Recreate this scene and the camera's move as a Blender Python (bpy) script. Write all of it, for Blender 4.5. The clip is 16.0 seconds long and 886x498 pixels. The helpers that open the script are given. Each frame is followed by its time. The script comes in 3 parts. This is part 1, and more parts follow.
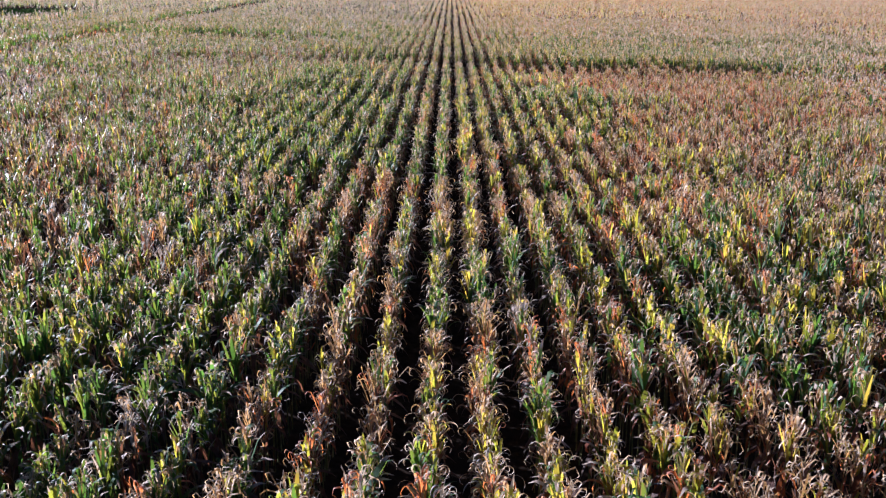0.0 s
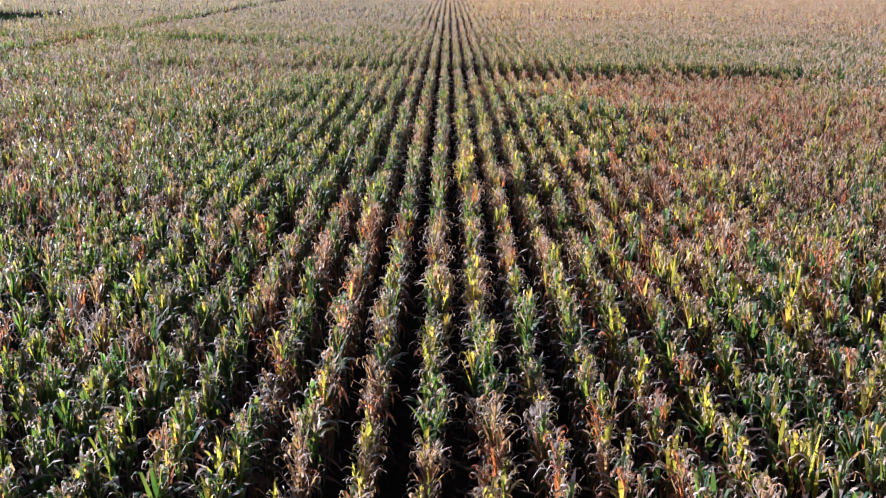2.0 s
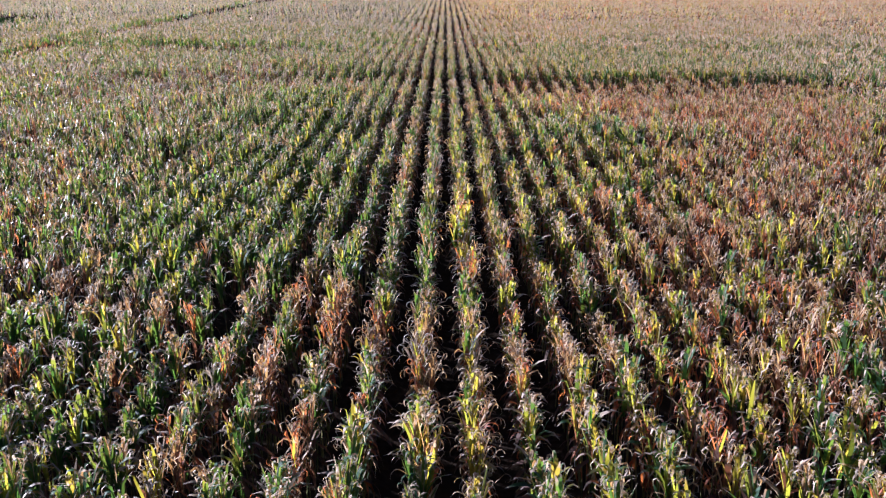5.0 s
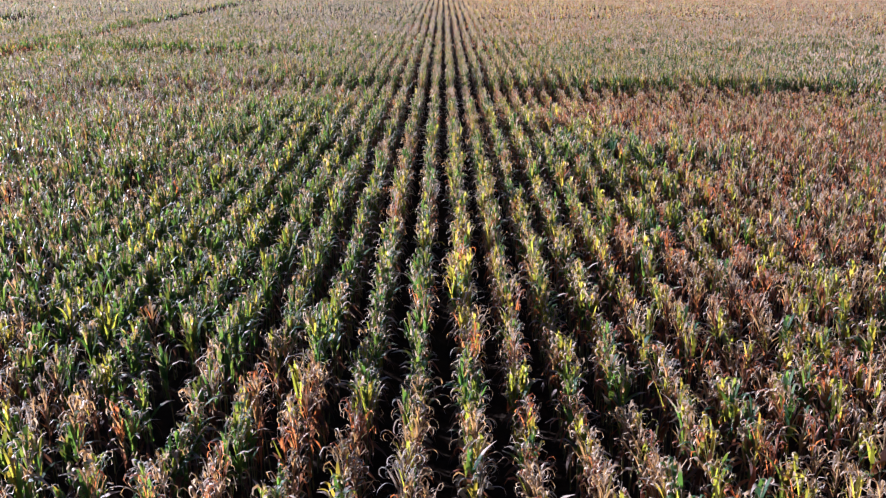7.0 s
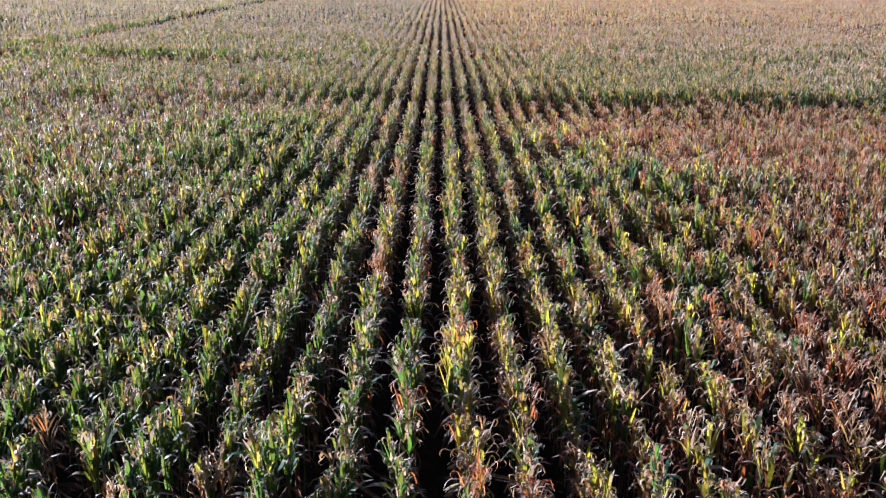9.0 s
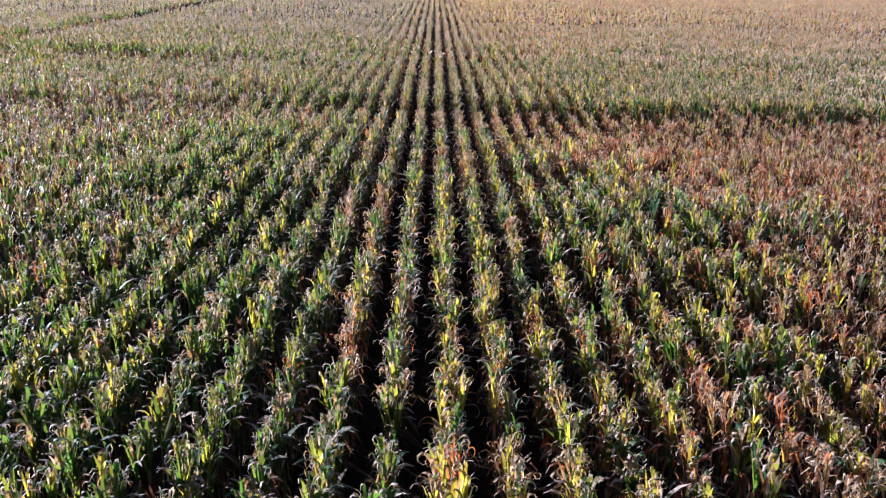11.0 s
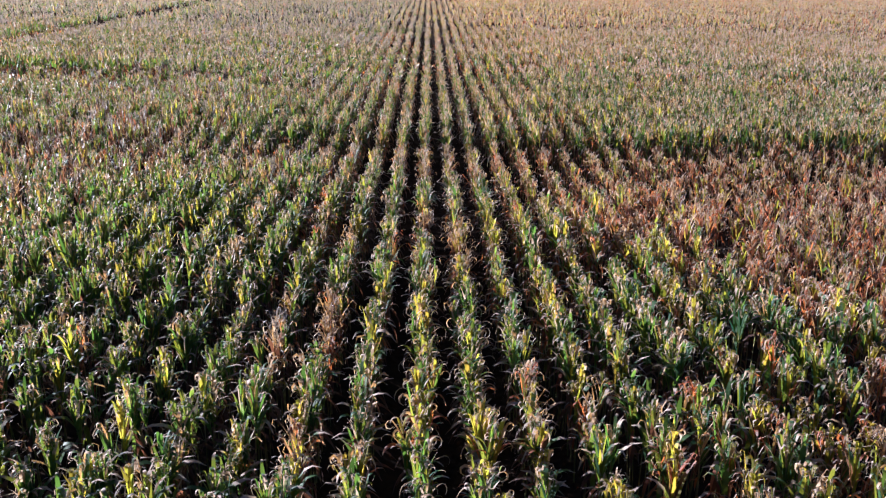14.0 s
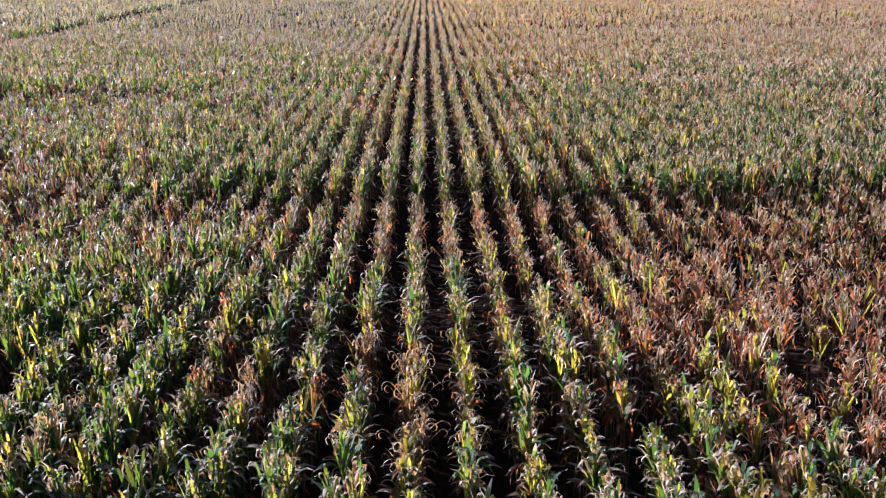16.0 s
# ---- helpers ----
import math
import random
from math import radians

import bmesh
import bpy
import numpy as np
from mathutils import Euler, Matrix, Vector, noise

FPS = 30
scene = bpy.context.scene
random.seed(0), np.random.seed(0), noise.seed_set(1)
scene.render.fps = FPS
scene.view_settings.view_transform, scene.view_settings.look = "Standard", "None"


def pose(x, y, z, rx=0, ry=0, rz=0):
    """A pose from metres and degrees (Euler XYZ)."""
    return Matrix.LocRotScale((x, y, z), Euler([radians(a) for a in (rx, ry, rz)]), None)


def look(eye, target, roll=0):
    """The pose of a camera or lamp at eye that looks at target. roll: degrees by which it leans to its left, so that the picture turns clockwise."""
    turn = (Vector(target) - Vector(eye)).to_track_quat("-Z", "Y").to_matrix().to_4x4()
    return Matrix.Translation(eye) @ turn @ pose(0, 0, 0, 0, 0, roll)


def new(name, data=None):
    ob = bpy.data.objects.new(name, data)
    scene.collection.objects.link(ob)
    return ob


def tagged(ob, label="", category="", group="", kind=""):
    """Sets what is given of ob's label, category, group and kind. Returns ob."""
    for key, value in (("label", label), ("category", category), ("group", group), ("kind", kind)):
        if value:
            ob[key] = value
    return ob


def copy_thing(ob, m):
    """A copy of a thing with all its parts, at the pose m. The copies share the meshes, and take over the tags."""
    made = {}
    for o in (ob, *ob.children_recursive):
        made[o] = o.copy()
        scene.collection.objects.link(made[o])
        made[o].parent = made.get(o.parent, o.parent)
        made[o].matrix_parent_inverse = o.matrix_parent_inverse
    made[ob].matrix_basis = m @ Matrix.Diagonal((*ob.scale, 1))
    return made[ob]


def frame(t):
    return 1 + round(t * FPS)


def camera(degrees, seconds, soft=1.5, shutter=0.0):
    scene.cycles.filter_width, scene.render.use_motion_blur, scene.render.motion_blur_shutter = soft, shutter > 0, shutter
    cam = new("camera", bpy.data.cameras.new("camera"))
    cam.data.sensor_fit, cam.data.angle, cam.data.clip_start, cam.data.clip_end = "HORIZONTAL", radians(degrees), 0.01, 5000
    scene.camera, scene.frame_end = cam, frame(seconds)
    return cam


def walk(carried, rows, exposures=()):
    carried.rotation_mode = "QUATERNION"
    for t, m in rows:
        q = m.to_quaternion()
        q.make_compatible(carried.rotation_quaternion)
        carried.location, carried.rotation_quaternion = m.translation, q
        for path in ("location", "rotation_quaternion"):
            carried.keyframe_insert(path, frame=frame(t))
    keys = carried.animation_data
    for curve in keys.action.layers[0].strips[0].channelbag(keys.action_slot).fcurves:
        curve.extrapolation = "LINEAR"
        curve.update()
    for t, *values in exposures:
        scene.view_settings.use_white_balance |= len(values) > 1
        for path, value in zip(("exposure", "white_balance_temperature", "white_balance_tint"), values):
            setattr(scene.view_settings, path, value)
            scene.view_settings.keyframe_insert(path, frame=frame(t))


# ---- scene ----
cam = camera(54.0, 16.0, 1.25)
PATH = [
    (0, (0.121, 0.705, 7.001), (0.117, 2.608, 6.385), 1.3),
    (0.5, (0.136, 1.556, 6.991), (0.129, 3.459, 6.376), 1.2),
    (1, (0.161, 2.428, 6.973), (0.154, 4.332, 6.358), 1.1),
    (1.5, (0.157, 3.304, 6.959), (0.151, 5.207, 6.346), 1.1),
    (2, (0.145, 4.209, 6.954), (0.141, 6.113, 6.342), 0.9),
    (2.5, (0.148, 5.125, 6.965), (0.144, 7.029, 6.352), 0.8),
    (3, (0.15, 6.035, 6.985), (0.147, 7.938, 6.37), 0.6),
    (3.5, (0.19, 6.878, 7.013), (0.187, 8.78, 6.395), 0.4),
    (4, (0.255, 7.682, 7.049), (0.252, 9.584, 6.43), 0.5),
    (4.2, (0.264, 8.0, 7.055), (0.263, 9.902, 6.436), 0.5),
    (6.3, (0.335, 11.188, 7.241), (0.333, 13.088, 6.618), 0.3),
    (6.5, (0.336, 11.534, 7.248), (0.335, 13.434, 6.624), 0.3),
    (7, (0.338, 12.465, 7.263), (0.34, 14.364, 6.636), 0.3),
    (7.5, (0.346, 13.399, 7.249), (0.349, 15.299, 6.622), 0.3),
    (8, (0.363, 14.346, 7.221), (0.368, 16.246, 6.595), 0.3),
    (8.5, (0.38, 15.28, 7.184), (0.385, 17.181, 6.563), 0.5),
    (9, (0.388, 16.252, 7.155), (0.398, 18.154, 6.537), 0.6),
    (9.2, (0.392, 16.639, 7.155), (0.403, 18.541, 6.537), 0.7),
    (11.3, (0.442, 20.655, 7.171), (0.474, 22.553, 6.542), 1.6),
    (11.5, (0.454, 21.087, 7.171), (0.487, 22.986, 6.542), 1.5),
    (12, (0.484, 22.281, 7.171), (0.52, 24.179, 6.544), 1.6),
    (12.5, (0.539, 23.547, 7.172), (0.575, 25.445, 6.543), 1.5),
    (13, (0.61, 24.838, 7.163), (0.645, 26.736, 6.533), 1.2),
    (13.5, (0.677, 26.168, 7.154), (0.715, 28.066, 6.525), 1.2),
    (14, (0.785, 27.608, 7.144), (0.825, 29.506, 6.514), 1.1),
    (14.5, (0.977, 29.134, 7.139), (1.017, 31.03, 6.505), 0.9),
    (15, (1.252, 30.798, 7.148), (1.282, 32.694, 6.51), 0.7),
    (15.5, (1.509, 32.543, 7.172), (1.536, 34.437, 6.53), 0.2),
    (16, (1.701, 34.319, 7.178), (1.738, 36.214, 6.539), 0.0),
]
walk(cam, [(t, look(eye, target, roll)) for t, eye, target, roll in PATH], [(0.0, 1.90, 4960, 23), (8.0, 1.90, 4940, 23), (16.0, 1.90, 5060, 22)])

# ---- light ----
SUN_AZ, SUN_EL = 53.0, 15.5          # degrees left of the rows' direction, and above the ground
world = bpy.data.worlds.new("sky")
scene.world = world
world.use_nodes = True
wn = world.node_tree
wn.nodes.clear()
sky = wn.nodes.new("ShaderNodeTexSky")
sky.sky_type = 'NISHITA'
sky.sun_disc = False
sky.air_density = 0.45
sky.dust_density = 0.1
sky.sun_elevation = radians(SUN_EL)
sky.sun_rotation = radians(-SUN_AZ)
bg = wn.nodes.new("ShaderNodeBackground")
bg.inputs["Strength"].default_value = 0.025
wout = wn.nodes.new("ShaderNodeOutputWorld")
wn.links.new(sky.outputs[0], bg.inputs["Color"])
wn.links.new(bg.outputs[0], wout.inputs["Surface"])

sun_data = bpy.data.lights.new("sun", 'SUN')
sun_data.energy = 5.0
sun_data.angle = radians(0.6)
sun_data.color = (1.0, 0.89, 0.75)
sun = new("sun", sun_data)
sun_from = Vector((-math.sin(radians(SUN_AZ)) * math.cos(radians(SUN_EL)), math.cos(radians(SUN_AZ)) * math.cos(radians(SUN_EL)), math.sin(radians(SUN_EL))))
sun.matrix_world = look(sun_from * 80, (0, 0, 0))


# ---- materials ----
def nodes_of(name):
    m = bpy.data.materials.new(name)
    m.use_nodes = True
    nt = m.node_tree
    nt.nodes.clear()
    return m, nt


def mix_col(nt, fac, a, b):
    n = nt.nodes.new("ShaderNodeMix")
    n.data_type = 'RGBA'
    for sock, v in ((n.inputs[0], fac), (n.inputs[6], a), (n.inputs[7], b)):
        if isinstance(v, (int, float)):
            sock.default_value = v
        elif isinstance(v, tuple):
            sock.default_value = (*v, 1.0)
        else:
            nt.links.new(v, sock)
    return n.outputs[2]


def math_node(nt, op, a, b=0.0):
    n = nt.nodes.new("ShaderNodeMath")
    n.operation = op
    for sock, v in zip(n.inputs, (a, b)):
        if isinstance(v, (int, float)):
            sock.default_value = v
        else:
            nt.links.new(v, sock)
    return n.outputs[0]


def ramp(nt, fac, lo, hi):
    n = nt.nodes.new("ShaderNodeMapRange")
    n.interpolation_type = 'SMOOTHSTEP'
    nt.links.new(fac, n.inputs[0])
    n.inputs[1].default_value, n.inputs[2].default_value = lo, hi
    return n.outputs[0]


def piece_random(nt, salt):
    """A number from 0 to 1 of its own for each leaf, joined or single."""
    g = nt.nodes.new("ShaderNodeNewGeometry")
    o = nt.nodes.new("ShaderNodeObjectInfo")
    s = math_node(nt, 'ADD', g.outputs["Random Per Island"], o.outputs["Random"])
    return math_node(nt, 'FRACT', math_node(nt, 'MULTIPLY', s, salt))


def blade_material(name, dark, light, glow, tip, tip_glow, tip_from, through_share, rough=0.42, glow_other=None):
    """A maize leaf: veins along it, blotches, a dried tip, light that shines through."""
    m, nt = nodes_of(name)
    uv = nt.nodes.new("ShaderNodeUVMap")
    uv.uv_map = "UVMap"
    sep = nt.nodes.new("ShaderNodeSeparateXYZ")
    nt.links.new(uv.outputs[0], sep.inputs[0])
    r1, r2, r3 = piece_random(nt, 1.0), piece_random(nt, 7.31), piece_random(nt, 17.7)
    veins = nt.nodes.new("ShaderNodeTexNoise")
    stretch = nt.nodes.new("ShaderNodeMapping")
    stretch.inputs["Scale"].default_value = (16, 2.5, 1)
    nt.links.new(uv.outputs[0], stretch.inputs[0])
    off = nt.nodes.new("ShaderNodeCombineXYZ")
    nt.links.new(math_node(nt, 'MULTIPLY', r1, 40.0), off.inputs[1])
    nt.links.new(off.outputs[0], stretch.inputs["Location"])
    nt.links.new(stretch.outputs[0], veins.inputs["Vector"])
    veins.inputs["Scale"].default_value = 1.0
    veins.inputs["Detail"].default_value = 3.0
    geo = nt.nodes.new("ShaderNodeNewGeometry")
    blot = nt.nodes.new("ShaderNodeTexNoise")
    nt.links.new(geo.outputs["Position"], blot.inputs["Vector"])
    blot.inputs["Scale"].default_value = 7.0
    blot.inputs["Detail"].default_value = 2.0
    shade = math_node(nt, 'ADD', math_node(nt, 'MULTIPLY', r1, 0.6), math_node(nt, 'MULTIPLY', veins.outputs[0], 0.5))
    body = mix_col(nt, ramp(nt, shade, 0.2, 0.9), dark, light)
    edge = math_node(nt, 'ADD', sep.outputs[1], math_node(nt, 'MULTIPLY', math_node(nt, 'SUBTRACT', blot.outputs[0], 0.5), 0.7))
    edge = math_node(nt, 'ADD', edge, math_node(nt, 'MULTIPLY', math_node(nt, 'SUBTRACT', r2, 0.5), 0.45))
    dried = ramp(nt, edge, tip_from - 0.12, tip_from + 0.14)
    col = mix_col(nt, dried, body, tip)
    shine = mix_col(nt, ramp(nt, math_node(nt, 'ADD', math_node(nt, 'MULTIPLY', r3, 0.7), math_node(nt, 'MULTIPLY', sep.outputs[1], 0.3)), 0.15, 0.85), glow, glow_other) if glow_other else glow
    gcol = mix_col(nt, dried, shine, tip_glow)
    hue = nt.nodes.new("ShaderNodeHueSaturation")
    nt.links.new(gcol, hue.inputs["Color"])
    nt.links.new(math_node(nt, 'ADD', math_node(nt, 'MULTIPLY', r2, 0.7), 0.6), hue.inputs["Value"])
    p = nt.nodes.new("ShaderNodeBsdfPrincipled")
    nt.links.new(col, p.inputs["Base Color"])
    p.inputs["Roughness"].default_value = rough
    p.inputs["Specular IOR Level"].default_value = 0.10
    bump = nt.nodes.new("ShaderNodeBump")
    bump.inputs["Strength"].default_value = 0.35
    bump.inputs["Distance"].default_value = 0.004
    nt.links.new(veins.outputs[0], bump.inputs["Height"])
    nt.links.new(bump.outputs[0], p.inputs["Normal"])
    tl = nt.nodes.new("ShaderNodeBsdfTranslucent")
    nt.links.new(hue.outputs[0], tl.inputs["Color"])
    mx = nt.nodes.new("ShaderNodeMixShader")
    mx.inputs[0].default_value = through_share
    nt.links.new(p.outputs[0], mx.inputs[1])
    nt.links.new(tl.outputs[0], mx.inputs[2])
    out = nt.nodes.new("ShaderNodeOutputMaterial")
    nt.links.new(mx.outputs[0], out.inputs["Surface"])
    return m


def rough_material(name, a, b, c, scale, rough=0.8, bump_by=0.02):
    """A dull natural surface with grain and blotches at two scales."""
    m, nt = nodes_of(name)
    geo = nt.nodes.new("ShaderNodeNewGeometry")
    n1 = nt.nodes.new("ShaderNodeTexNoise")
    n2 = nt.nodes.new("ShaderNodeTexNoise")
    for n, s in ((n1, scale), (n2, scale * 0.07)):
        nt.links.new(geo.outputs["Position"], n.inputs["Vector"])
        n.inputs["Scale"].default_value = s
        n.inputs["Detail"].default_value = 5.0
    col = mix_col(nt, ramp(nt, n1.outputs[0], 0.35, 0.68), a, b)
    col = mix_col(nt, ramp(nt, n2.outputs[0], 0.42, 0.66), col, c)
    p = nt.nodes.new("ShaderNodeBsdfPrincipled")
    nt.links.new(col, p.inputs["Base Color"])
    p.inputs["Roughness"].default_value = rough
    p.inputs["Specular IOR Level"].default_value = 0.0
    bump = nt.nodes.new("ShaderNodeBump")
    bump.inputs["Strength"].default_value = 0.7
    bump.inputs["Distance"].default_value = bump_by
    nt.links.new(n1.outputs[0], bump.inputs["Height"])
    nt.links.new(bump.outputs[0], p.inputs["Normal"])
    out = nt.nodes.new("ShaderNodeOutputMaterial")
    nt.links.new(p.outputs[0], out.inputs["Surface"])
    return m


TAN, TAN_GLOW = (0.50, 0.40, 0.33), (0.62, 0.46, 0.30)
M_GREEN = blade_material("green_leaf", (0.020, 0.066, 0.040), (0.062, 0.112, 0.044), (0.17, 0.34, 0.04), TAN, TAN_GLOW, 0.66, 0.36, 0.54, (0.44, 0.44, 0.035))
M_YELLOW = blade_material("yellowing_leaf", (0.10, 0.115, 0.03), (0.22, 0.18, 0.055), (0.46, 0.47, 0.03), TAN, TAN_GLOW, 0.70, 0.56, 0.5, (0.60, 0.42, 0.04))
M_TAN = blade_material("dry_leaf", (0.26, 0.17, 0.095), (0.49, 0.365, 0.235), (0.78, 0.44, 0.14), (0.56, 0.48, 0.39), (0.64, 0.47, 0.28), 0.7, 0.34, 0.42)
M_RED = blade_material("russet_leaf", (0.20, 0.075, 0.05), (0.36, 0.16, 0.105), (0.84, 0.26, 0.06), TAN, (0.62, 0.34, 0.17), 0.82, 0.46)
# greyer copy of the dry leaf; stands in for haze by its colour
M_GREY = blade_material("haze_grey_dry_leaf", (0.22, 0.205, 0.17), (0.41, 0.38, 0.32), (0.58, 0.44, 0.31), (0.54, 0.48, 0.44), (0.5, 0.40, 0.33), 0.7, 0.26, 0.5)
# withered brown, darkened further: the furrow's shade is put into this colour
M_OLD_SHADED = blade_material("withered_shaded_leaf", (0.06, 0.036, 0.030), (0.13, 0.082, 0.068), (0.30, 0.12, 0.055), (0.16, 0.12, 0.10), (0.20, 0.11, 0.06), 0.75, 0.34, 0.5)
M_STALK = blade_material("stalk", (0.14, 0.15, 0.05), (0.27, 0.24, 0.10), (0.2, 0.2, 0.05), (0.32, 0.25, 0.14), (0.2, 0.15, 0.08), 0.55, 0.04, 0.5)
M_TASSEL = blade_material("tassel", (0.42, 0.325, 0.235), (0.58, 0.48, 0.365), (0.70, 0.53, 0.33), (0.46, 0.375, 0.31), TAN_GLOW, 0.8, 0.32, 0.6)
M_HUSK = blade_material("husk", (0.34, 0.28, 0.17), (0.48, 0.40, 0.27), (0.4, 0.32, 0.16), (0.36, 0.26, 0.17), TAN_GLOW, 0.8, 0.12, 0.55)
MATS = [M_GREEN, M_YELLOW, M_TAN, M_RED, M_STALK, M_TASSEL, M_HUSK, M_OLD_SHADED, M_GREY]
GREEN, YELLOW, DRY, RED, STALK, TASSEL, HUSK, OLD_SHADED, GREY = range(9)
M_SOIL = rough_material("soil", (0.018, 0.013, 0.010), (0.036, 0.026, 0.020), (0.027, 0.021, 0.017), 9.0, 0.9, 0.03)
M_GRASS = rough_material("grass", (0.07, 0.14, 0.03), (0.12, 0.20, 0.05), (0.10, 0.15, 0.04), 6.0, 0.8, 0.03)


# ---- shapes ----
class Shape:
    """Strips and tubes gathered as arrays: points, four-sided faces, uv for each corner, material for each face."""

    def __init__(self):
        self.v, self.f, self.uv, self.m = [], [], [], []

    def strip(self, spine, side, widths, mat, fold=0.0):
        """A leaf blade along spine; side: the direction across it at each point. fold: how deep the midrib lies."""
        n, base = len(spine), len(self.v)
        across = 3 if fold else 2
        for i in range(n):
            p, s, w = spine[i], side[i], widths[i]
            self.v.append(p - s * w)
            if fold:
                d = (spine[min(i + 1, n - 1)] - spine[max(i - 1, 0)]).cross(s).normalized()
                self.v.append(p + d * w * fold)
            self.v.append(p + s * w)
        for i in range(n - 1):
            for k in range(across - 1):
                a = base + i * across + k
                self.f.append((a, a + 1, a + across + 1, a + across))
                u0, u1 = k / (across - 1), (k + 1) / (across - 1)
                v0, v1 = i / (n - 1), (i + 1) / (n - 1)
                self.uv.append(((u0, v0), (u1, v0), (u1, v1), (u0, v1)))
                self.m.append(mat)

    def tube(self, spine, radii, mat, sides=4):
        n, base = len(spine), len(self.v)
        for i in range(n):
            d = (spine[min(i + 1, n - 1)] - spine[max(i - 1, 0)]).normalized()
            a = d.orthogonal().normalized()
            b = d.cross(a)
            for k in range(sides):
                w = 2 * math.pi * k / sides
                self.v.append(spine[i] + (a * math.cos(w) + b * math.sin(w)) * radii[i])
        for i in range(n - 1):
            for k in range(sides):
                a, b2 = base + i * sides + k, base + i * sides + (k + 1) % sides
                self.f.append((a, b2, b2 + sides, a + sides))
                v0, v1 = i / (n - 1), (i + 1) / (n - 1)
                self.uv.append(((k / sides, v0), ((k + 1) / sides, v0), ((k + 1) / sides, v1), (k / sides, v1)))
                self.m.append(mat)

    def arrays(self):
        return (np.array([tuple(p) for p in self.v], np.float32), np.array(self.f, np.int32),
                np.array(self.uv, np.float32), np.array(self.m, np.int32))


def mesh_from(name, v, f, uv, m, mats=None):
    me = bpy.data.meshes.new(name)
    me.vertices.add(len(v))
    me.vertices.foreach_set("co", np.ascontiguousarray(v, np.float32).ravel())
    me.loops.add(len(f) * 4)
    me.loops.foreach_set("vertex_index", np.ascontiguousarray(f, np.int32).ravel())
    me.polygons.add(len(f))
    me.polygons.foreach_set("loop_start", np.arange(0, len(f) * 4, 4, dtype=np.int32))
    me.polygons.foreach_set("loop_total", np.full(len(f), 4, np.int32))
    layer = me.uv_layers.new(name="UVMap")
    layer.data.foreach_set("uv", np.ascontiguousarray(uv, np.float32).ravel())
    for mt in (mats or MATS):
        me.materials.append(mt)
    me.polygons.foreach_set("material_index", np.ascontiguousarray(m, np.int32))
    me.polygons.foreach_set("use_smooth", np.ones(len(f), bool))
    me.update(calc_edges=True)
    return me


# ---- the maize plant ----
def blade(rng, root, azimuth, rise, length, width, curl_at, curl, segments, droop=0.0, twist=0.0, taper=2.4):
    """Spine, sides and half widths of a leaf that leaves the stalk at rise degrees from upright and hooks over at its tip."""
    spine, side, widths = [], [], []
    p, ang, az = Vector(root), radians(rise), azimuth
    plain = max(1, round(segments * 0.38))
    hook = segments - plain
    stops = [curl_at * i / plain for i in range(plain + 1)] + [curl_at + (1 - curl_at) * (i + 1) / hook for i in range(hook)] if hook else [i / plain for i in range(plain + 1)]
    for i, s in enumerate(stops):
        out = Vector((math.cos(az), math.sin(az), 0))
        cross = Vector((-math.sin(az), math.cos(az), 0))
        if i > plain:
            ang += radians(curl) / hook
        elif i:
            ang += radians(droop) / plain
        d = out * math.sin(ang) + Vector((0, 0, 1)) * math.cos(ang)
        if i:
            p = p + d * (length * (s - stops[i - 1]))
        tw = twist * s
        spine.append(p.copy())
        side.append(cross * math.cos(tw) + d.cross(cross) * math.sin(tw))
        widths.append(width * 0.5 * max(0.06, min(1.0, 0.6 + 1.6 * s) * (1 - s ** taper)))
        az += rng.uniform(-0.12, 0.12)
    return spine, side, widths


KINDS = ("green", "mixed", "dry", "russet", "grey")
CHANCES = {  # green, yellow, dry, russet: the upper leaves, then the lower ones
    "green": ((0.80, 0.12, 0.08, 0.0), (0.68, 0.06, 0.16, 0.10)),
    "mixed": ((0.12, 0.64, 0.20, 0.04), (0.16, 0.18, 0.22, 0.44)),
    "dry": ((0.02, 0.20, 0.66, 0.12), (0.02, 0.08, 0.48, 0.42)),
    "russet": ((0.0, 0.10, 0.48, 0.42), (0.0, 0.02, 0.33, 0.65)),
    "grey": ((0.20, 0.10, 0.70, 0.0), (0.36, 0.04, 0.52, 0.08)),
}


def pick(rng, chances):
    r, total = rng.random(), 0.0
    for i, c in enumerate(chances):
        total += c
        if r < total:
            return i
    return DRY


